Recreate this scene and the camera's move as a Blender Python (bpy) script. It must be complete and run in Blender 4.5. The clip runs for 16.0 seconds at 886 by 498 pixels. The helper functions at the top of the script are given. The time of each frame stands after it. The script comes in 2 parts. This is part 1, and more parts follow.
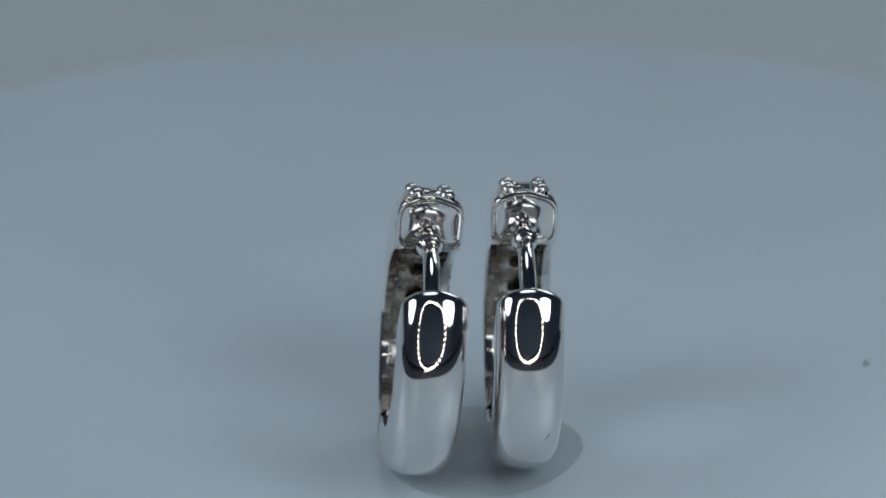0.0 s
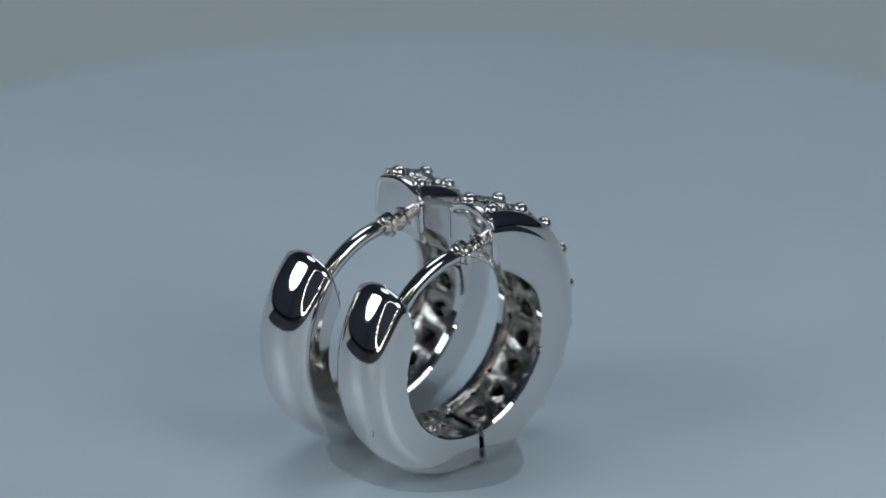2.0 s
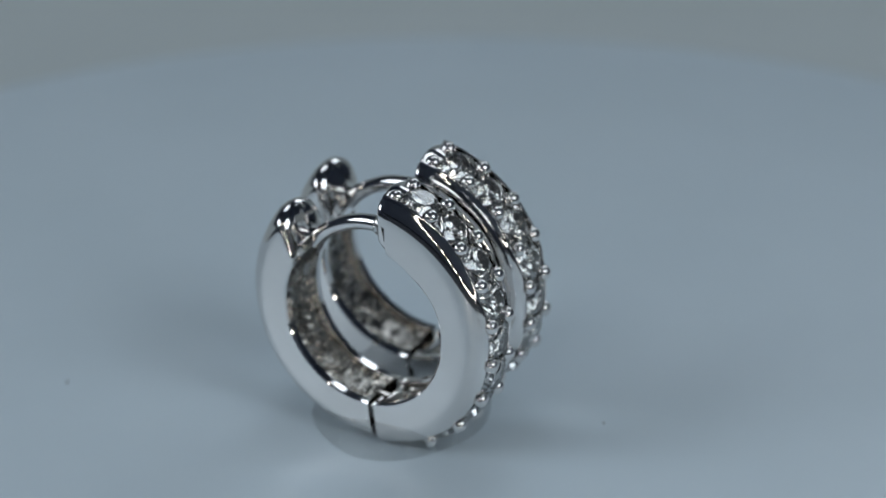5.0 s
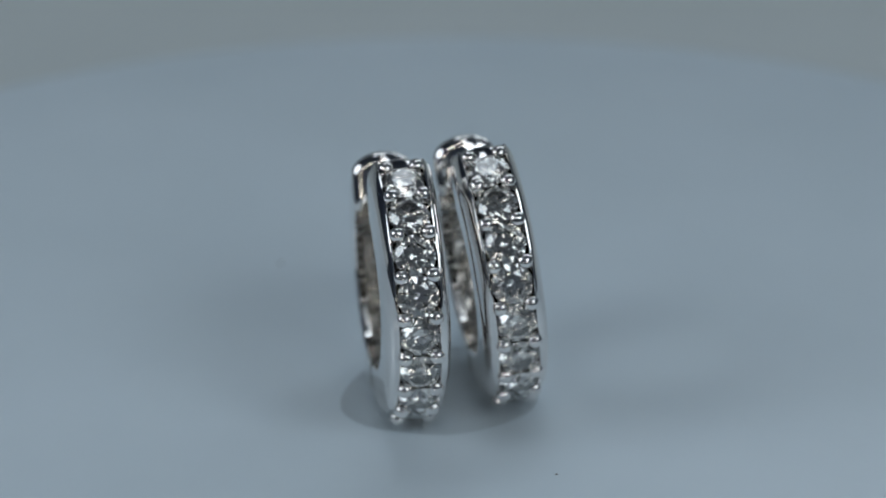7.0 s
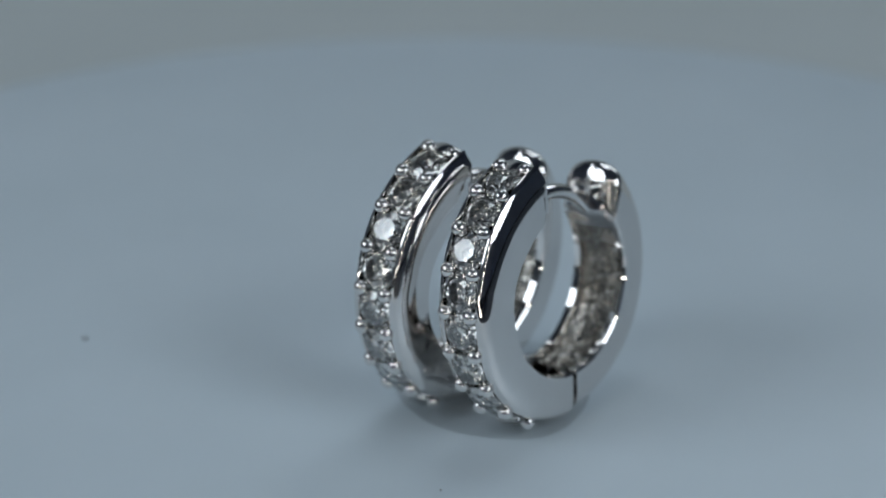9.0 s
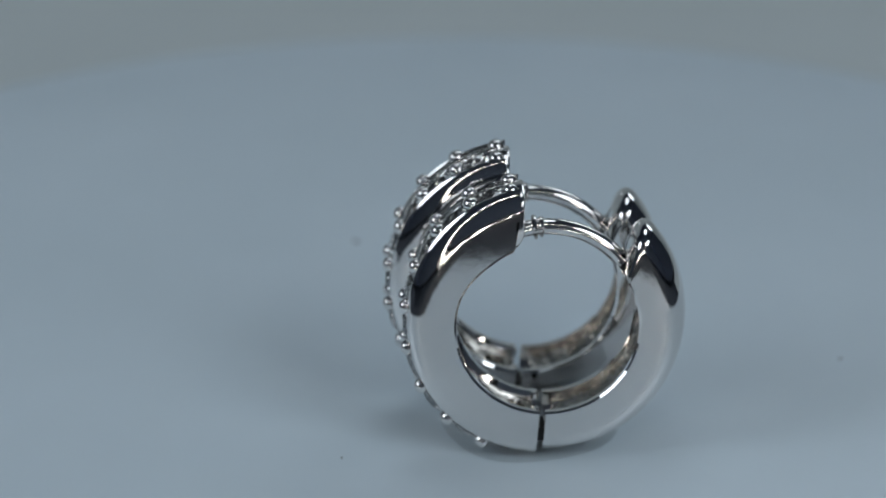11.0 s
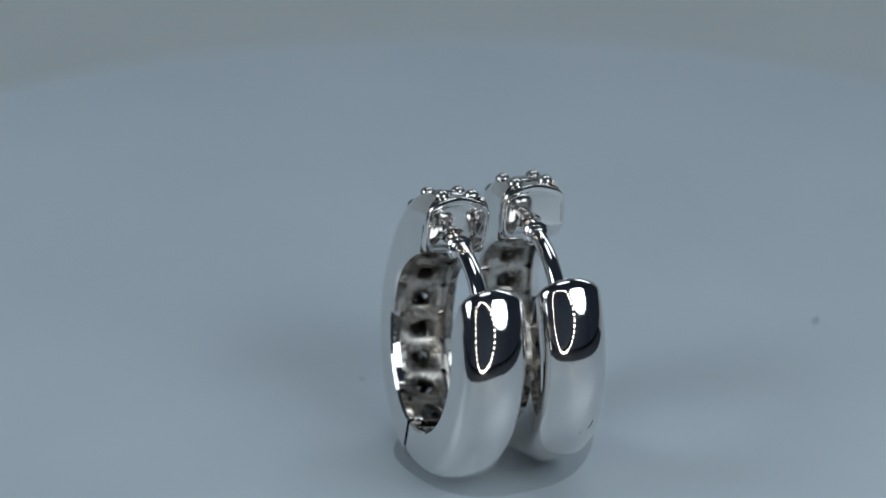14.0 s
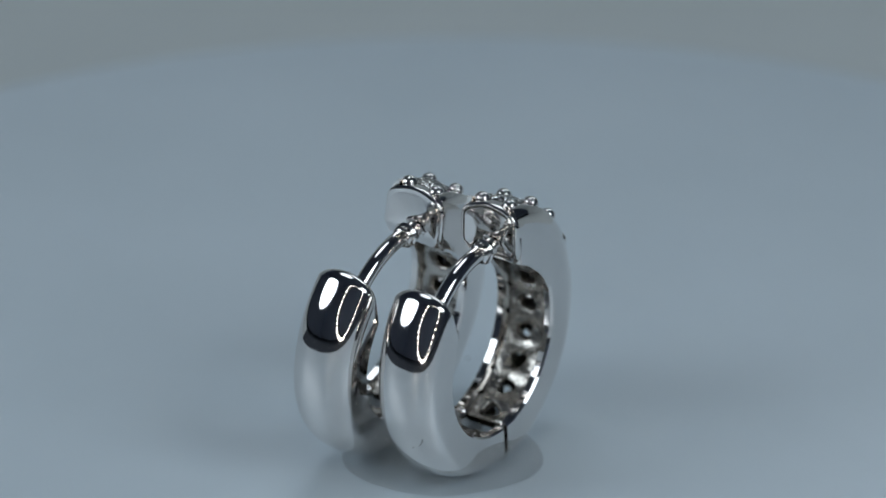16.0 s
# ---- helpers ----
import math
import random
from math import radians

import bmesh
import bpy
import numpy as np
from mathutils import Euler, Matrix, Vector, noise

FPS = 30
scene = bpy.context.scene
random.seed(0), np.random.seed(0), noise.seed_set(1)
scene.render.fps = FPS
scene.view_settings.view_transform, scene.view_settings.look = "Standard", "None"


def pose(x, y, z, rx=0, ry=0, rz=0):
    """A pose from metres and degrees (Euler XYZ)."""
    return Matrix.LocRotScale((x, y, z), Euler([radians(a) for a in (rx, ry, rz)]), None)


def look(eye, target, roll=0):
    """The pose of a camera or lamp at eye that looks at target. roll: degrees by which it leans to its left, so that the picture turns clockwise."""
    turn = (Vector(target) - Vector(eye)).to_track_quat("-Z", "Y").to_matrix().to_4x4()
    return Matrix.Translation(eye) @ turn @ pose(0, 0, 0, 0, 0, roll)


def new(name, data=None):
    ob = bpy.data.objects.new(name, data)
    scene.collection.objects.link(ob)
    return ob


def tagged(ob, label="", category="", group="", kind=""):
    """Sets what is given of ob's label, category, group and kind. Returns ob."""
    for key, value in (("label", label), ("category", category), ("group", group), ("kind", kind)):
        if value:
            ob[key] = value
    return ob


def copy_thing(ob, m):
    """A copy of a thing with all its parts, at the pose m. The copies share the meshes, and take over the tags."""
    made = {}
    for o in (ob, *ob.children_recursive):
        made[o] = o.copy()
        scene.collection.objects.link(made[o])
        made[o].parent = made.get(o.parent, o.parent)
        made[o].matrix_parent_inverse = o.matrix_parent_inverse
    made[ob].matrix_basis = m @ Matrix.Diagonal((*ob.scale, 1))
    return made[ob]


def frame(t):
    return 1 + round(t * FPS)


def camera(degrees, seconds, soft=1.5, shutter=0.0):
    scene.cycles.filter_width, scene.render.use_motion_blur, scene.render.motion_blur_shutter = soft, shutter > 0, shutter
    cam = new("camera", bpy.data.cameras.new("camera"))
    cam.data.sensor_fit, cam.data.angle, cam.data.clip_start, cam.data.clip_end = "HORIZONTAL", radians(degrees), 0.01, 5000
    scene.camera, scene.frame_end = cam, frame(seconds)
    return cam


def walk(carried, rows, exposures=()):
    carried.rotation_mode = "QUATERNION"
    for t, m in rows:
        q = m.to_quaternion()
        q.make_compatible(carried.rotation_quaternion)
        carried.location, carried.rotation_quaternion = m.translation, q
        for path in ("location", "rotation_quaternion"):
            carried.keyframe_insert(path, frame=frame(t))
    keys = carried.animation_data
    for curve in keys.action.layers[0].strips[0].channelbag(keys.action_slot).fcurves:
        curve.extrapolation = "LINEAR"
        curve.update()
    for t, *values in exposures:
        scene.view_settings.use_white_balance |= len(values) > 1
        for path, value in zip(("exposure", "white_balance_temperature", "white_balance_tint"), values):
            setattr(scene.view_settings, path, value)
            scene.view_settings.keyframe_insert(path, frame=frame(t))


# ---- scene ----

# ---- camera: a fixed macro camera over a small turntable ----
MM = 0.001
UNIT = 0.2273                       # metres from the lens to the aim point
TILT = math.radians(25.75)          # the camera looks down by this
FLOOR = -0.01085              # turntable top, below the aim point
AIM = Vector((-0.005017 * UNIT, 0.0, -FLOOR))
EYE = AIM + UNIT * Vector((0.0, -math.cos(TILT), math.sin(TILT)))

cam = camera(12.25, 16.0)
cam.data.dof.use_dof = True
cam.data.dof.focus_distance = 0.976 * UNIT
cam.data.dof.aperture_fstop = 34.0
CAM = look(EYE, AIM)
walk(cam, [(0.0, CAM), (16.0, CAM)], [(0.0, 0.0, 6500, 10), (16.0, 0.0, 6500, 10)])

# ---- world and lamps: a dim room, two lamps at the sides, a lamp overhead, a ring lamp round the lens ----
world = bpy.data.worlds.new("dim_room")
world.use_nodes = True
world.node_tree.nodes["Background"].inputs[0].default_value = (0.50, 0.62, 1.0, 1)
world.node_tree.nodes["Background"].inputs[1].default_value = 0.05
scene.world = world


def lamp(name, way, dist, size, watts, colour):
    light = bpy.data.lights.new(name, "AREA")
    light.shape, light.size, light.energy, light.color = "DISK", size, watts, colour
    ob = new(name, light)
    mid = Vector((0, 0, 0.008))
    ob.matrix_world = look(mid + Vector(way).normalized() * dist, mid)
    return ob


COOL = (0.806, 0.912, 1.0)
lamp("lamp_right", (0.60, -0.52, 0.60), 0.42, 0.22, 0.415, COOL)
lamp("lamp_left", (-0.80, -0.24, 0.52), 0.42, 0.22, 0.415, COOL)
lamp("lamp_top", (-0.04, 0.36, 0.93), 0.60, 0.26, 0.36, COOL)
lamp("lamp_back", (0.42, 0.78, 0.50), 0.50, 0.27, 0.50, COOL)

SPIN = -24.704                      # degrees a second


# ---- materials ----
def material(name, colour, rough=0.5, metal=0.0, **more):
    m = bpy.data.materials.new(name)
    m.use_nodes = True
    b = m.node_tree.nodes["Principled BSDF"]
    b.inputs["Base Color"].default_value = (*colour, 1)
    b.inputs["Roughness"].default_value = rough
    b.inputs["Metallic"].default_value = metal
    for key, value in more.items():
        b.inputs[key.replace("_", " ")].default_value = value
    return m


def grain(m, low, high, scale, rough=None, bump=0.0, fine=None, dist=0.00002):
    """Colour, roughness and fine relief from noise at two scales, in the thing's own space."""
    t = m.node_tree
    b = t.nodes["Principled BSDF"]
    pos = t.nodes.new("ShaderNodeTexCoord")
    n1 = t.nodes.new("ShaderNodeTexNoise")
    n1.inputs["Scale"].default_value, n1.inputs["Detail"].default_value = scale, 4.0
    n2 = t.nodes.new("ShaderNodeTexNoise")
    n2.inputs["Scale"].default_value, n2.inputs["Detail"].default_value = fine or scale * 14, 3.0
    for n in (n1, n2):
        t.links.new(pos.outputs["Object"], n.inputs["Vector"])
    ramp = t.nodes.new("ShaderNodeValToRGB")
    ramp.color_ramp.elements[0].position, ramp.color_ramp.elements[1].position = 0.3, 0.7
    ramp.color_ramp.elements[0].color, ramp.color_ramp.elements[1].color = (*low, 1), (*high, 1)
    t.links.new(n1.outputs["Fac"], ramp.inputs["Fac"])
    t.links.new(ramp.outputs["Color"], b.inputs["Base Color"])
    if rough:
        mr = t.nodes.new("ShaderNodeMapRange")
        mr.inputs["To Min"].default_value, mr.inputs["To Max"].default_value = rough
        t.links.new(n2.outputs["Fac"], mr.inputs["Value"])
        t.links.new(mr.outputs["Result"], b.inputs["Roughness"])
    if bump:
        bn = t.nodes.new("ShaderNodeBump")
        bn.inputs["Strength"].default_value, bn.inputs["Distance"].default_value = bump, dist
        t.links.new(n2.outputs["Fac"], bn.inputs["Height"])
        t.links.new(bn.outputs["Normal"], b.inputs["Normal"])
    return m


GOLD = grain(material("white_gold_polished", (0.86, 0.83, 0.81), 0.09, 1.0), (0.83, 0.80, 0.78), (0.88, 0.85, 0.83), 300, (0.03, 0.09), 0.3, 2600, 0.000004)
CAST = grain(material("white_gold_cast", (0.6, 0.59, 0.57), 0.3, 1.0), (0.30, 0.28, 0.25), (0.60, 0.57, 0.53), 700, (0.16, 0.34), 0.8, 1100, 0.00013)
# Near-black knuckle colour stands in for the shade inside the hinge slot.
SLOT_SHADE = grain(material("hinge_slot_shade", (0.1, 0.1, 0.1), 0.5, 1.0), (0.05, 0.05, 0.05), (0.12, 0.115, 0.11), 700, (0.4, 0.6))
DIAMOND = material("diamond", (0.98, 0.98, 0.97), 0.0, 0.0, IOR=2.417, Transmission_Weight=0.95)
# Mirror metal added on the back facets, in place of light returned inside.
PAVILION_MIRROR = material("diamond_pavilion", (0.98, 0.98, 0.97), 0.05, 0.97)


def clear_gel():
    """Clear gel as a thin layer: lets light straight through, with a glossy skin."""
    m = bpy.data.materials.new("clear_gel")
    m.use_nodes = True
    t = m.node_tree
    t.nodes.remove(t.nodes["Principled BSDF"])
    clear, gloss, mix, edge = (t.nodes.new("ShaderNode" + k) for k in ("BsdfTransparent", "BsdfGlossy", "MixShader", "LayerWeight"))
    clear.inputs["Color"].default_value = (0.966, 0.968, 0.968, 1)
    gloss.inputs["Roughness"].default_value = 0.12
    edge.inputs["Blend"].default_value = 0.18
    soft = t.nodes.new("ShaderNodeMath")
    soft.operation = "MULTIPLY"
    soft.inputs[1].default_value = 0.62
    bump, rough = t.nodes.new("ShaderNodeBump"), t.nodes.new("ShaderNodeTexNoise")
    rough.inputs["Scale"].default_value = 520.0
    bump.inputs["Strength"].default_value, bump.inputs["Distance"].default_value = 0.9, 0.00018
    t.links.new(rough.outputs["Fac"], bump.inputs["Height"])
    t.links.new(bump.outputs["Normal"], gloss.inputs["Normal"])
    t.links.new(edge.outputs["Facing"], soft.inputs[0])
    t.links.new(soft.outputs[0], mix.inputs["Fac"])
    t.links.new(clear.outputs["BSDF"], mix.inputs[1])
    t.links.new(gloss.outputs["BSDF"], mix.inputs[2])
    t.links.new(mix.outputs["Shader"], t.nodes["Material Output"].inputs["Surface"])
    return m


GEL = clear_gel()
WHITE = grain(material("turntable_white", (0.7, 0.75, 0.8), 0.35), (0.63, 0.73, 0.80), (0.67, 0.77, 0.845), 60, (0.32, 0.4), 0.1, 3000)
GREY = grain(material("table_grey", (0.3, 0.32, 0.31), 0.6), (0.56, 0.61, 0.615), (0.61, 0.66, 0.665), 25, (0.5, 0.7))
DARK = grain(material("table_dark", (0.05, 0.05, 0.05), 0.6, Specular_IOR_Level=0.1), (0.030, 0.035, 0.045), (0.038, 0.043, 0.055), 25, (0.85, 0.95))
WALL = grain(material("room_wall_dark", (0.05, 0.05, 0.06), 0.8), (0.66, 0.74, 0.88), (0.70, 0.78, 0.92), 3, (0.7, 0.9))
BLACK = grain(material("black_plastic", (0.02, 0.02, 0.02), 0.5), (0.012, 0.012, 0.013), (0.02, 0.02, 0.021), 80, (0.4, 0.6))
LED = material("led_glow", (1, 1, 1), 0.5, 0.0, Emission_Color=(1.0, 0.98, 0.9, 1), Emission_Strength=13.0)
DUST = material("dust_speck", (0.08, 0.075, 0.07), 0.9)


# ---- mesh helpers ----
def finish(bm, name, mat, sharp=35.0):
    bmesh.ops.recalc_face_normals(bm, faces=bm.faces)
    for f in bm.faces:
        f.smooth = True
    for e in bm.edges:
        if len(e.link_faces) == 2 and e.calc_face_angle(0) > radians(sharp):
            e.smooth = False
    me = bpy.data.meshes.new(name)
    bm.to_mesh(me)
    bm.free()
    me.materials.append(mat)
    return me


def part(name, bm, mat, parent, label="", sharp=35.0):
    ob = new(name, finish(bm, name, mat, sharp))
    ob.parent = parent
    if label:
        ob["label"] = label
    return ob


def lathe(bm, profile, n=48, cap=True):
    """Turn (radius, z) pairs round the z axis."""
    rings = []
    for r, z in profile:
        rings.append([bm.verts.new((r * math.cos(2 * math.pi * k / n), r * math.sin(2 * math.pi * k / n), z)) for k in range(n)])
    for a, b in zip(rings, rings[1:]):
        for k in range(n):
            bm.faces.new((a[k], a[(k + 1) % n], b[(k + 1) % n], b[k]))
    if cap:
        bm.faces.new(rings[0])
        bm.faces.new(rings[-1])
    return bm


def tube(bm, path, radii, n=16):
    """A round rod along a path in the yz plane."""
    rings = []
    for k, p in enumerate(path):
        a, b = path[max(k - 1, 0)], path[min(k + 1, len(path) - 1)]
        d = (b - a).normalized()
        side = Vector((1, 0, 0))
        up = d.cross(side).normalized()
        r = radii[k]
        rings.append([bm.verts.new(p + side * r * math.cos(2 * math.pi * j / n) + up * r * math.sin(2 * math.pi * j / n)) for j in range(n)])
    for a, b in zip(rings, rings[1:]):
        for j in range(n):
            bm.faces.new((a[j], a[(j + 1) % n], b[(j + 1) % n], b[j]))
    bm.faces.new(rings[0])
    bm.faces.new(rings[-1])
    return bm


# ---- the hoop earring; its hinge is at angle 0 below, stones run up on the +y side ----
R_OUT = 7.5
R_IN = 5.0
HALF = 1.82
MIDZ = R_OUT


def on_hoop(x, r, phi):
    """A place on the hoop, from millimetres and degrees."""
    a = radians(phi)
    g = min(max((abs(phi) - 75) / 65, 0.0), 1.0) if abs(phi) < 168 else 0.0
    r = R_IN + (r - R_IN) * (1 + 0.10 * g * g * (3 - 2 * g))
    if phi > 100:
        h = min((phi - 100) / 40, 1.0)
        r -= 0.32 * h * h * (3 - 2 * h) * max(0.0, 1 - (r - R_IN) / 1.6)
    return Vector((x, r * math.sin(a), MIDZ - r * math.cos(a))) * MM


def arc(cx, cr, rad, a0, a1, n):
    return [(cx + rad * math.cos(radians(a0 + (a1 - a0) * k / n)), cr + rad * math.sin(radians(a0 + (a1 - a0) * k / n))) for k in range(n + 1)]


def plain_section():
    """Closed outline (x, r) of the plain half: flat flanks, a softly domed outside, a hollow inside."""
    n = 14
    right = []
    for k in range(n + 1):
        a = radians(90 * k / n)
        right.append((HALF * math.cos(a) ** 0.9, R_OUT + 0.1 - 1.25 + 1.25 * math.sin(a) ** 0.9))
    top, dome = right[:-1], [(0.0, R_OUT + 0.1)]
    left = [(-x, r) for x, r in reversed(top)]
    inside = [(-HALF, R_IN + 0.3), (-HALF, R_IN + 0.1), (-HALF + 0.1, R_IN), (-1.34, R_IN), (-1.28, R_IN + 0.75), (1.28, R_IN + 0.75), (1.34, R_IN), (HALF - 0.1, R_IN), (HALF, R_IN + 0.1), (HALF, R_IN + 0.3)]
    return top + dome + left + inside


def sweep(bm, rows):
    """Join rows of places (closed outlines of equal length) into a capped solid."""
    rings = [[bm.verts.new(p) for p in row] for row in rows]
    n = len(rings[0])
    for a, b in zip(rings, rings[1:]):
        for j in range(n):
            bm.faces.new((a[j], a[(j + 1) % n], b[(j + 1) % n], b[j]))
    bm.faces.new(rings[0])
    bm.faces.new(rings[-1])
    return bm


def plain_half():
    sec = plain_section()
    n = 44
    rows = [(k / n, 0.0, 0.0) for k in range(n + 1)]
    rows += [(1.0, 1.0 - math.cos(radians(7.5 * k)), 0.75 * math.sin(radians(7.5 * k))) for k in range(1, 13)]
    rows += [(1.0, 1.0 + 0.36 * k / 6, 0.75 + 0.06 * k / 6) for k in range(1, 7)]
    out = []
    for s, inset, ahead in rows:
        row = []
        for x, r in sec:
            rr = 6.3 + (r - 6.3) * (1 - (0.36 if r > 6.3 else 0.55) * min(inset, 1.0))
            f = (rr - R_IN) / (R_OUT - R_IN)
            end = -139.6 + 12.5 * max(0.0, 1 - f) ** 2.6 + math.degrees(0.75 / R_OUT)
            start = -2.3 + 1.5 * f
            phi = start + (end - start) * s - math.degrees(ahead / R_OUT)
            hollow = min(max((phi + 112) / 3, 0.0), 1.0)
            if abs(x) < 1.3 and rr < R_IN + 0.8:
                rr = R_IN + (rr - R_IN) * hollow
            row.append(on_hoop(x * (1 - 1.22 * inset / HALF), rr, phi))
        out.append(row)
    return sweep(bmesh.new(), out)


BEADS = [161.8, 145.2, 128.4, 111.4, 94.0, 76.4, 58.8, 41.2, 24.0]
STONE_R = 1.18
SEAT = 7.45


def low(phi):
    """How far the setting stands proud of the lower, rounded part of the stone half."""
    return min(max((96 - phi) / 36, 0.0), 1.0)


def cut(r, back=0.0):
    """The angle at which the flat, nearly upright end of the stone half crosses radius r."""
    y = 1.62 + 0.8 * max(0.0, 5.5 - r) + back
    return 180 - math.degrees(math.asin(y / r))


def rail(side):
    """One wall of the stone half, on the side +1 or -1: bevelled flat and raised beside the upper stones, lower and rounded below."""
    out = []
    n = 84
    for k in range(n + 1):
        s = k / n
        w = min(max((159.0 * s - 88) / 11, 0.0), 1.0)
        sec = []
        for a in range(0, 91, 9):
            q = a / 90
            soft = (HALF - 0.55 * (1 - math.cos(radians(a))), 6.50 + 1.12 * math.sin(radians(a)))
            firm = (HALF - 0.46 * q ** 2.6, 6.22 + 1.40 * q)
            sec.append((soft[0] + (firm[0] - soft[0]) * w, soft[1] + (firm[1] - soft[1]) * w))
        top = sec[-1][1]
        edge = sec[-1][0]
        sec += [(edge - 0.05, top + 0.035), (edge - 0.11, top + 0.045), (edge - 0.16, top + 0.01), (edge - 0.17, top - 0.24), (1.12, top - 0.28), (1.12, 6.3), (1.20, R_IN + 0.45), (1.34, R_IN), (HALF - 0.12, R_IN), (HALF, R_IN + 0.12)]
        fall = 1.0 - 0.03 * max(0.0, (60 - 160 * s) / 60)
        out.append([on_hoop(side * x, R_IN + (r - R_IN) * fall, 1.6 + (cut(r, 0.25) - 1.6) * s) for x, r in sec])
    return sweep(bmesh.new(), out)


def end_block():
    """The closed end of the stone half, with an arched top and a rimmed flat face."""
    c = 0.85
    top = arc(HALF - c, 7.42 - c, c, 0, 75, 8)
    dome = [(top[-1][0] * (1 - 2 * k / 10), 7.39 + 0.28 * math.cos(math.pi / 2 * (1 - 2 * k / 10))) for k in range(1, 10)]
    foot = [(-x, 2 * R_IN + 0.62 - r) for x, r in arc(HALF - 0.62, R_IN, 0.62, 0, 90, 8)]
    sec = top + dome + [(-x, r) for x, r in reversed(top)] + foot + [(-x, r) for x, r in reversed(foot)]
    out = []
    for back, inset in ((1.0, 0.02), (0.45, 0.0), (0.16, 0.0), (0.08, 0.02), (0.02, 0.07), (0.0, 0.14), (0.0, 0.2), (0.02, 0.25), (0.01, 0.32), (-0.02, 0.5), (-0.05, 0.75), (-0.07, 1.0), (-0.08, 1.22)):
        row = []
        for x, r in sec:
            rr = 6.2 + (r - 6.2) * (1 - inset / 1.3)
            row.append(on_hoop(x * (1 - inset / HALF), rr, cut(rr, back)))
        out.append(row)
    return sweep(bmesh.new(), out)


def seat_plate(a, b):
    """The inner wall of the stone half under one stone, pierced by an uneven hole."""
    bm = bmesh.new()
    mid, half = (a + b) / 2, abs(a - b) / 2
    n = 24
    rows = []
    for r, wide in ((R_IN + 0.40, 1.12), (R_IN + 0.46, 0.98), (R_IN + 0.8, 0.92)):
        outer, inner = [], []
        for k in range(n):
            t = 2 * math.pi * (k + 0.5) / n
            cx, cy = math.cos(t), math.sin(t)
            m = max(abs(cx), abs(cy))
            outer.append(bm.verts.new(on_hoop(1.20 * cx / m, r, mid + half * cy / m)))
            g = wide * (0.47 + 0.07 * math.sin(3 * t + mid))
            inner.append(bm.verts.new(on_hoop(1.1 * g * cx, r, mid + half * g * 1.15 * cy)))
        rows.append((outer, inner))
    o0, i0 = rows[0]
    o2, i2 = rows[2]
    for k in range(n):
        j = (k + 1) % n
        bm.faces.new((o0[k], o0[j], i0[j], i0[k]))
        bm.faces.new((o2[k], o2[j], i2[j], i2[k]))
        bm.faces.new((i0[k], i0[j], rows[1][1][j], rows[1][1][k]))
        bm.faces.new((rows[1][1][k], rows[1][1][j], i2[j], i2[k]))
    bmesh.ops.delete(bm, geom=[v for v in bm.verts if not v.link_faces], context="VERTS")
    return bm


def inner_wall():
    """The lumpy cast floor of the hollow inside the plain half."""
    bm = bmesh.new()
    nx, nf = 16, 130
    grid = []
    for k in range(nf + 1):
        phi = -7 - (110 - 7) * k / nf
        row = []
        for i in range(nx + 1):
            x = -1.27 + 2.54 * i / nx
            lump = 0.2 * noise.noise(Vector((x * 1.3, phi * 0.09, 1.7))) + 0.16 * noise.noise(Vector((x * 3, phi * 0.3, 4.2))) + 0.10 * noise.noise(Vector((x * 4.5, phi * 0.55, 9.1)))
            row.append(bm.verts.new(on_hoop(x, R_IN + 0.36 + lump, phi)))
        grid.append(row)
    for a, b in zip(grid, grid[1:]):
        for i in range(nx):
            bm.faces.new((a[i], a[i + 1], b[i + 1], b[i]))
    return bm


def bridge(phi):
    """The cross bar between two stones."""
    sec = [(-0.16, 5.6), (-0.2, 7.1), (-0.1, 7.25), (0.1, 7.25), (0.2, 7.1), (0.16, 5.6)]
    out = []
    for x in (-1.24, -0.6, 0.0, 0.6, 1.24):
        sag = 0.12 * (1 - (x / 1.24) ** 2)
        out.append([on_hoop(x, r - sag + 0.18 * low(phi) * (r > 6), phi + math.degrees(w / 6.3)) for w, r in sec])
    return sweep(bmesh.new(), out)


def bead():
    """A claw: a short stem with a polished round head, along +z."""
    prof = [(0.5, -1.0), (0.42, -0.22)] + [(0.45 * math.cos(radians(a)), 0.02 + 0.40 * math.sin(radians(a))) for a in (-30, -15, 8, 30, 50, 68, 82)]
    return lathe(bmesh.new(), [(r * MM, z * MM) for r, z in prof], 14)


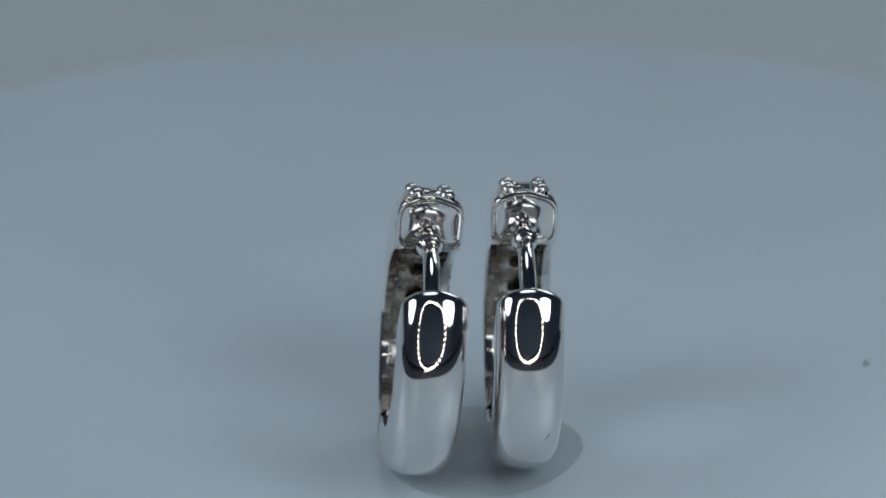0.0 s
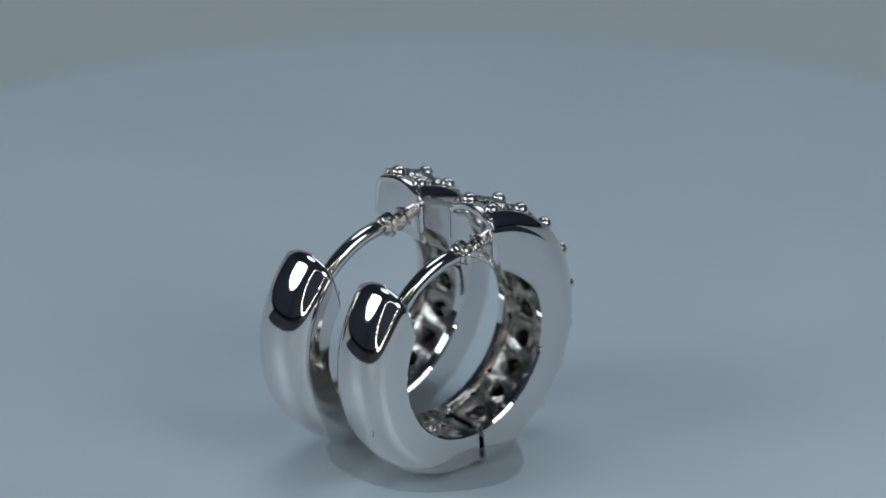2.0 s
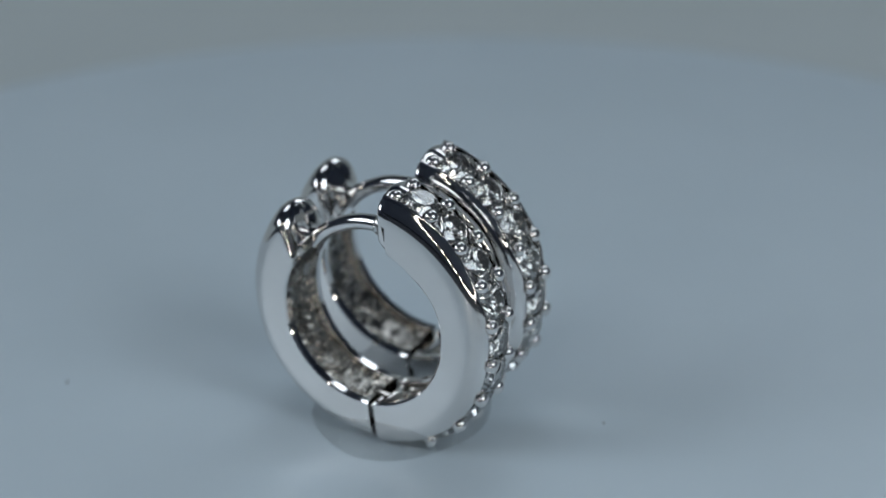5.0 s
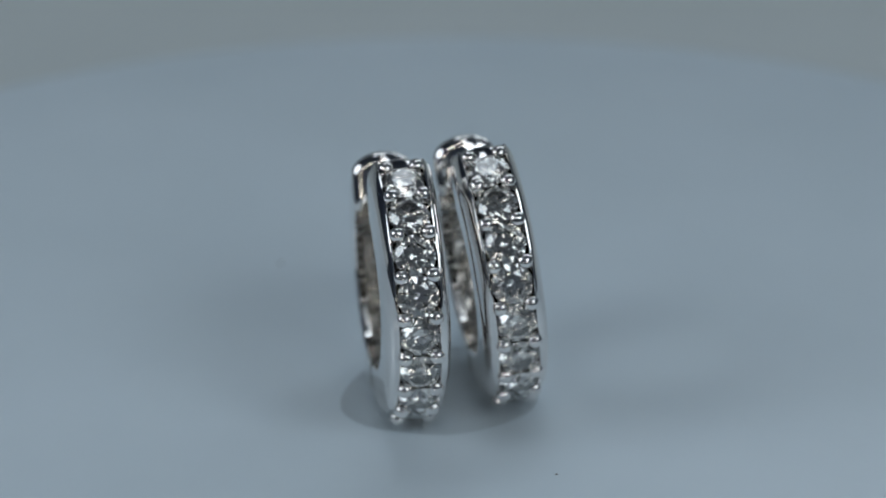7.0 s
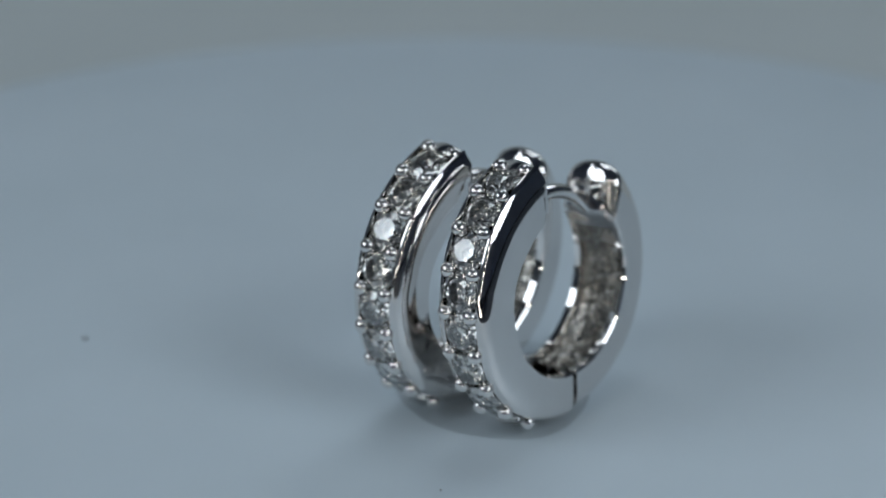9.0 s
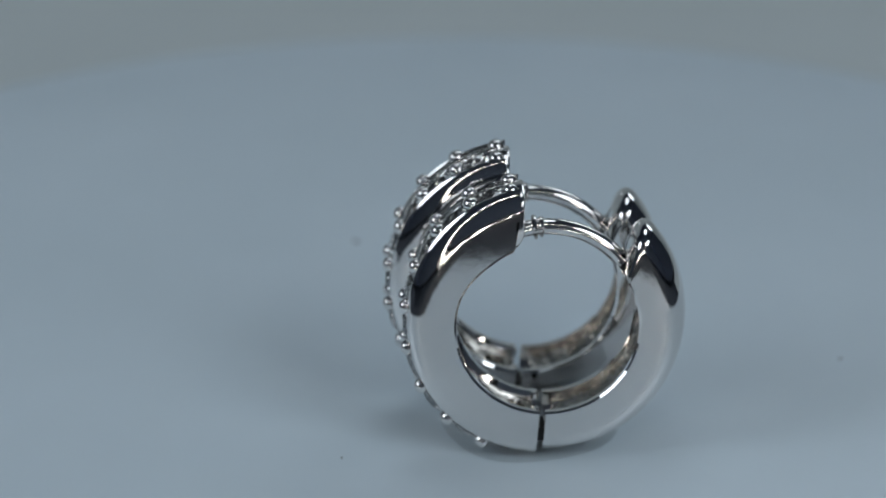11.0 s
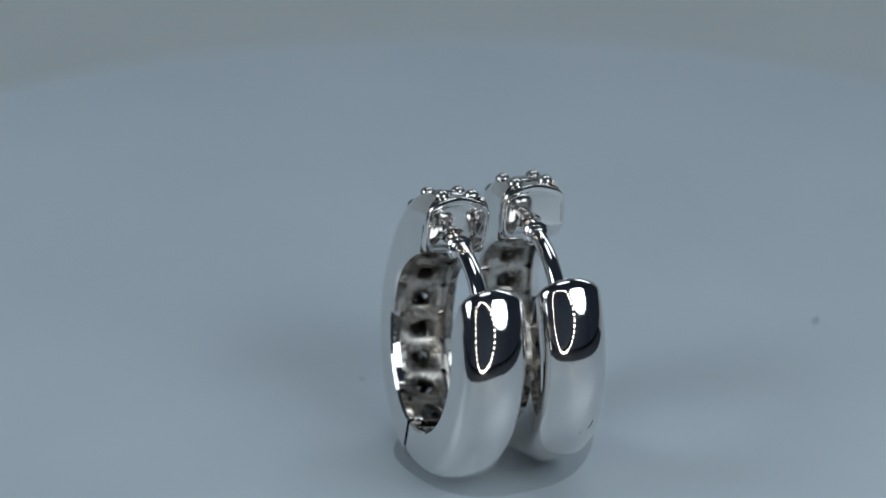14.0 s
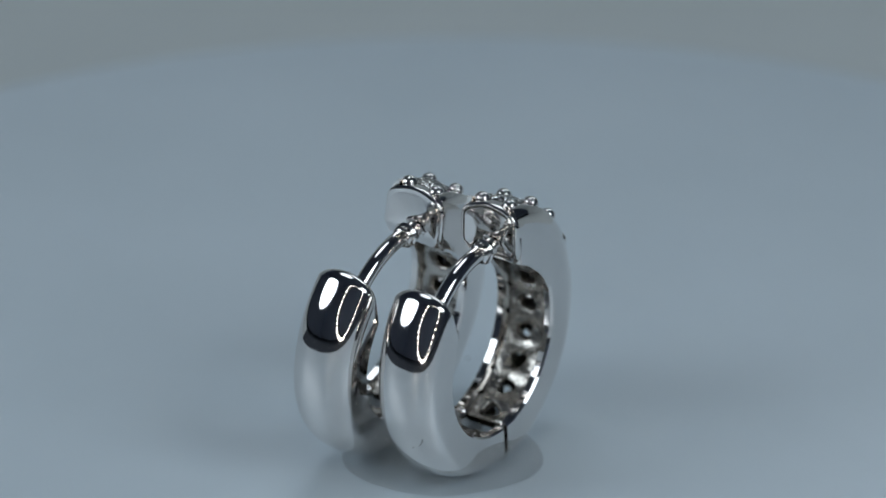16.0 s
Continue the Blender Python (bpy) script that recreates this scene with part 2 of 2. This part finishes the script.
def brilliant():
    """A round brilliant: table, star and kite facets, girdle, pavilion; the girdle lies at z = 0."""
    bm = bmesh.new()
    r = STONE_R
    table = [bm.verts.new(Vector((0.56 * r * math.cos(radians(45 * k)), 0.56 * r * math.sin(radians(45 * k)), 0.32 * r)) * MM) for k in range(8)]
    kite = [bm.verts.new(Vector((0.80 * r * math.cos(radians(45 * k + 22.5)), 0.80 * r * math.sin(radians(45 * k + 22.5)), 0.19 * r)) * MM) for k in range(8)]
    up = [bm.verts.new(Vector((r * math.cos(radians(22.5 * k)), r * math.sin(radians(22.5 * k)), 0.02 * r)) * MM) for k in range(16)]
    dn = [bm.verts.new(Vector((r * math.cos(radians(22.5 * k)), r * math.sin(radians(22.5 * k)), -0.02 * r)) * MM) for k in range(16)]
    low = [bm.verts.new(Vector((0.24 * r * math.cos(radians(45 * k + 22.5)), 0.24 * r * math.sin(radians(45 * k + 22.5)), -0.67 * r)) * MM) for k in range(8)]
    tip = bm.verts.new(Vector((0, 0, -0.86 * r)) * MM)
    bm.faces.new(table)
    for k in range(8):
        j = (k + 1) % 8
        bm.faces.new((table[k], kite[k], table[j]))
        bm.faces.new((table[k], kite[k - 1], up[2 * k], kite[k]))
        bm.faces.new((kite[k], up[2 * k], up[2 * k + 1]))
        bm.faces.new((kite[k], up[2 * k + 1], up[(2 * k + 2) % 16]))
        bm.faces.new((dn[2 * k], low[k], dn[2 * k + 1]))
        bm.faces.new((dn[2 * k + 1], low[k], dn[(2 * k + 2) % 16]))
        bm.faces.new((low[k - 1], tip, low[k]))
        bm.faces.new((dn[2 * k], low[k - 1], low[k]))
    for k in range(16):
        j = (k + 1) % 16
        bm.faces.new((up[k], up[j], dn[j], dn[k]))
    return bm


def wire_at(phi):
    """A place on the arc of the ear wire."""
    a = radians(phi)
    return Vector((0.0, 5.19 * math.sin(a), MIDZ - 5.19 * math.cos(a))) * MM


def set_out(ob, x, r, phi, spin=0.0):
    """Stand a part on the hoop with its z axis outward."""
    ob.matrix_basis = Matrix.Translation(on_hoop(x, r, phi)) @ pose(0, 0, 0, phi - 180) @ pose(0, 0, 0, 0, 0, spin)


def earring():
    hoop = new("hoop_earring")
    tagged(hoop, "white gold hoop earring with clear round stones, standing in gel", "earring", "pair of earrings")
    part("plain_half", plain_half(), GOLD, hoop, "plain polished white gold half", 38)
    band = part("stone_half", end_block(), GOLD, hoop, "polished end block of the stone-set half")
    for side in (1, -1):
        part("side_wall", rail(side), GOLD, band, "", 26)
    for a, b in zip(BEADS, BEADS[1:] + [5.0]):
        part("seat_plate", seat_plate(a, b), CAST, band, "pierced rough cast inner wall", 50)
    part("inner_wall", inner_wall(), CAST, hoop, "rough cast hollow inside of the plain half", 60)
    claw, stone = finish(bead(), "claw", GOLD), finish(brilliant(), "diamond", DIAMOND, 1.0)
    stone.materials.append(PAVILION_MIRROR)
    for f in stone.polygons:
        f.use_smooth = False
        f.material_index = 1 if f.normal.z < -0.2 else 0
    for k, phi in enumerate(BEADS):
        part("bridge", bridge(phi), GOLD, band)
        for side in (1, -1):
            c = new("claw", claw)
            c.parent = band
            set_out(c, side * 0.86, 7.71 + 0.08 * low(phi) - 0.16 * (phi > 150), phi)
    for k, (a, b) in enumerate(zip(BEADS, BEADS[1:])):
        g = new("diamond", stone)
        g.parent = hoop
        g["label"] = "clear round brilliant-cut stone"
        set_out(g, 0.0, SEAT + 0.18 * low((a + b) / 2), (a + b) / 2, 11 * k + 5)
        g.matrix_basis = g.matrix_basis @ pose(0, 0, 0, random.uniform(-2, 2), random.uniform(-2, 2))
    path = [wire_at(-131 - (360 - 131 - 160) * k / 28) for k in range(29)]
    part("post", tube(bmesh.new(), path, [0.45 * MM] * 29), GOLD, hoop, "curved polished ear wire")
    for phi, r in ((173.6, 0.60), (169.6, 0.72)):
        ring = [wire_at(phi + d) for d in (-1.9, -1.3, 0, 1.3, 1.9)]
        part("collar", tube(bmesh.new(), ring, [0.44 * MM, r * 0.88 * MM, r * MM, r * 0.88 * MM, 0.44 * MM]), GOLD, hoop)
    pin = bmesh.new()
    sec = [(6.65 + 0.42 * math.cos(2 * math.pi * k / 14), math.degrees(0.42 * math.sin(2 * math.pi * k / 14) / 6.65)) for k in range(14)]
    sweep(pin, [[on_hoop(x, r, p) for r, p in sec] for x in (-0.85, 0.85)])
    part("hinge", pin, SLOT_SHADE, hoop, "small hinge knuckle")
    knuckle = bmesh.new()
    sec = [(5.16 + 0.23 * math.cos(2 * math.pi * k / 14), 3.1 + math.degrees(0.23 * math.sin(2 * math.pi * k / 14) / 5.16)) for k in range(14)]
    for side in (1, -1):
        sweep(knuckle, [[on_hoop(x, 5.16 + (r - 5.16) * q, 3.1 + (p - 3.1) * q) for r, p in sec] for x, q in ((side * 0.95, 0.6), (side * 1.05, 1.0), (side * 1.38, 1.0), (side * 1.5, 0.55))])
    part("hinge_pin", knuckle, GOLD, hoop, "pair of small polished hinge knuckles")
    return hoop


# ---- setting ----
def turntable():
    rad = 0.0575
    ob = new("turntable")
    plate = lathe(bmesh.new(), [(rad - 0.002, -0.004), (rad, -0.003), (rad, -0.0015), (rad - 0.0006, -0.0004), (rad - 0.0016, 0.0)], 128)
    part("plate", plate, WHITE, ob)
    base = lathe(bmesh.new(), [(rad - 0.006, -0.016), (rad - 0.004, -0.0155), (rad - 0.004, -0.0042)], 96)
    part("base", base, WHITE, ob)
    return tagged(ob, "round matt white turntable turning slowly on a dark table", "turntable")


def box(bm, lo, hi):
    vs = [bm.verts.new((x, y, z)) for x in (lo[0], hi[0]) for y in (lo[1], hi[1]) for z in (lo[2], hi[2])]
    for a in ((0, 1, 3, 2), (4, 6, 7, 5), (0, 4, 5, 1), (2, 3, 7, 6), (0, 2, 6, 4), (1, 5, 7, 3)):
        bm.faces.new([vs[k] for k in a])
    return bm


def slab(name, lo, hi, mat, label):
    return tagged(new(name, finish(box(bmesh.new(), lo, hi), name, mat)), label, "room", kind="structure")


def room():
    slab("table_top", (-1.2, -0.9, -0.046), (1.2, 0.9, -0.016), DARK, "dark matt table top under the turntable")
    bm = bmesh.new()
    rows = []
    curve = [(0.030, 0.0)] + [(0.22, 0.0)] + [(0.22 + 0.08 * math.sin(radians(a)), 0.08 * (1 - math.cos(radians(a)))) for a in (15, 30, 45, 60, 75, 90)] + [(0.30, 0.22)]
    for y, z in curve + [(y + 0.0015 * (z > 0), z - 0.0015 * (z < 0.08)) for y, z in reversed(curve)]:
        rows.append([bm.verts.new((x, y, z - 0.0142)) for x in (-0.40, -0.15, 0.15, 0.40)])
    for a, b in zip(rows, rows[1:] + rows[:1]):
        for k in range(3):
            bm.faces.new((a[k], a[k + 1], b[k + 1], b[k]))
    for k in (0, 3):
        bm.faces.new([row[k] for row in rows])
    tagged(new("backdrop", finish(bm, "backdrop", GREY)), "plain grey backdrop sheet curving up behind the turntable", "backdrop", kind="structure")
    slab("floor", (-1.7, -1.1, -0.86), (1.7, 1.4, -0.80), WALL, "dim room floor")
    slab("ceiling", (-1.7, -1.1, 1.20), (1.7, 1.4, 1.26), WALL, "unlit painted room ceiling")
    slab("wall_north", (-1.7, 1.3, -0.80), (1.7, 1.4, 1.2), WALL, "dim wall behind the backdrop")
    slab("wall_west", (-1.7, -1.0, -0.80), (-1.6, 1.3, 1.2), WALL, "dim painted side wall")
    slab("wall_east", (1.6, -1.0, -0.80), (1.7, 1.3, 1.2), WALL, "dim painted side wall")
    slab("wall_south", (-1.7, -1.1, -0.80), (1.7, -1.0, 1.2), WALL, "dim unlit wall behind the camera")


def ring_lamp():
    """A ring of small bright diodes round the lens, seen mirrored in the polished metal."""
    ring = new("ring_lamp")
    tagged(ring, "black ring lamp with a circle of small white diodes", "lamp")
    ring.matrix_basis = look(EYE + (AIM - EYE) * 0.03, AIM) @ Matrix.Translation((0, -0.009, 0))
    rad = 0.118
    bm = bmesh.new()
    prof = [(rad - 0.012, 0.0), (rad - 0.012, 0.010), (rad + 0.012, 0.010), (rad + 0.012, 0.0)]
    n = 72
    rings = [[bm.verts.new((r * math.cos(2 * math.pi * k / n), r * math.sin(2 * math.pi * k / n), z)) for k in range(n)] for r, z in prof]
    for a, b in zip(rings, rings[1:] + rings[:1]):
        for k in range(n):
            bm.faces.new((a[k], a[(k + 1) % n], b[(k + 1) % n], b[k]))
    part("housing", bm, BLACK, ring)
    dot = finish(lathe(bmesh.new(), [(0.0044, -0.0002), (0.0043, -0.0011), (0.0033, -0.0019), (0.0016, -0.0023)], 16), "diode", LED)
    for k in range(36):
        d = new("diode", dot)
        d.parent = ring
        a = 2 * math.pi * k / 36
        d.matrix_basis = Matrix.Translation((rad * math.cos(a), rad * math.sin(a), 0))
    return ring


def gel():
    """A flat puddle of clear gel that holds the two hoops upright."""
    bm = bmesh.new()
    n = 72
    rows = []
    for q, z in ((0.0, 0.62), (0.3, 0.62), (0.6, 0.58), (0.8, 0.48), (0.92, 0.33), (0.98, 0.17), (1.0, 0.0)):
        row = []
        for k in range(n):
            a = 2 * math.pi * k / n
            wob = 1 + 0.05 * math.sin(2 * a + 1.0) + 0.035 * math.sin(3 * a + 0.4) + 0.02 * math.sin(5 * a)
            row.append((5.35 * q * wob * math.cos(a), 5.2 * q * wob * math.sin(a), z * 1.6 + 0.03))
        rows.append(row)
    rows = rows[1:]
    rings = [[bm.verts.new(Vector(p) * MM) for p in row] for row in rows]
    for a, b in zip(rings, rings[1:]):
        for k in range(n):
            bm.faces.new((a[k], a[(k + 1) % n], b[(k + 1) % n], b[k]))
    bm.faces.new(rings[0])
    bm.faces.new(rings[-1])
    ob = new("gel_puddle", finish(bm, "gel_puddle", GEL, 80))
    return tagged(ob, "flat clear gel puddle holding both earrings on the turntable", "gel")


def speck(x, y, size):
    bm = bmesh.new()
    bmesh.ops.create_icosphere(bm, subdivisions=1, radius=size)
    for v in bm.verts:
        v.co.x *= 1.6
        v.co.z *= 0.5
        v.co += Vector((noise.noise(v.co * 9000), noise.noise(v.co * 7000 + Vector((3, 1, 2))), 0)) * size * 0.4
    ob = new("dust_speck", finish(bm, "dust_speck", DUST))
    tagged(ob, "tiny dark dust speck lying on the white turntable", "dust", "dust on the turntable")
    return ob, pose(x, y, size * 0.4, 0, 0, 40 * x / 0.01)


room()
ring_lamp()
table_disc = turntable()
puddle = gel()
first = earring()
second = copy_thing(first, Matrix.Identity(4))
for k, g in enumerate(c for c in second.children if c.name.startswith("diamond")):
    g.matrix_basis = g.matrix_basis @ pose(0, 0, 0, random.uniform(-3, 3), 7.0 if k == 0 else random.uniform(-3, 3))


def nick():
    """A small dark nick in the polish of the plain half: a bent sliver and a dot."""
    bm = bmesh.new()
    for x0, x1, p0, p1, w in ((0.86, 1.10, -70.2, -72.6, 0.05), (1.04, 1.10, -72.0, -74.4, 0.045), (0.42, 0.47, -68.2, -68.6, 0.05)):
        rows = []
        for k in range(5):
            q = k / 4
            x, p = x0 + (x1 - x0) * q, p0 + (p1 - p0) * q
            r = R_OUT + 0.1 - 1.25 + 1.25 * (1 - (x / HALF) ** 2.222) ** 0.45
            h = w * math.sin(math.pi * (0.15 + 0.7 * q))
            rows.append([on_hoop(x, r - 0.03, p), on_hoop(x + h, r - 0.035, p), on_hoop(x + h / 2, r + 0.012, p + 0.3)])
        sweep(bm, rows)
    return bm


part("nick", nick(), DUST, first, "tiny dark nick in the polish")
specks = [speck(0.0233, 0.0072, 0.00014), speck(-0.0043, 0.0066, 0.00006), speck(0.0084, -0.0216, 0.00010)]


def stand(x, y, z, yaw, lean, roll):
    """The pose of a hoop from its centre in millimetres and its turns in degrees."""
    return pose(x * MM, y * MM, z * MM, roll, lean, yaw) @ Matrix.Translation((0, 0, -MIDZ * MM))


FIRST = stand(3.20, -3.46, 7.60, 2.3, 1.2, 5.1)


def second_at(t):
    """The second hoop sinks slowly towards the first as the gel gives way."""
    lean = 5.2 + 1.9 * t / 16
    return stand(-2.172 + 0.3 * t / 16 + 7.55 * (math.sin(radians(lean)) - math.sin(radians(6.2))), -4.58, 7.78, 3.8, lean, 3.3)


PUDDLE = pose(0.0009, -0.0036, 0.0)


def turn(at):
    """Rows that carry a thing round with the turntable; at gives its pose on the table at a time."""
    return [(k / 10, pose(0, 0, 0, 0, 0, SPIN * k / 10) @ at(k / 10)) for k in range(161)]


def motions():
    walk(table_disc, turn(lambda t: Matrix.Identity(4)))
    walk(puddle, turn(lambda t: PUDDLE))
    walk(first, turn(lambda t: FIRST))
    walk(second, turn(second_at))
    for ob, m in specks:
        walk(ob, turn(lambda t: m))


motions()
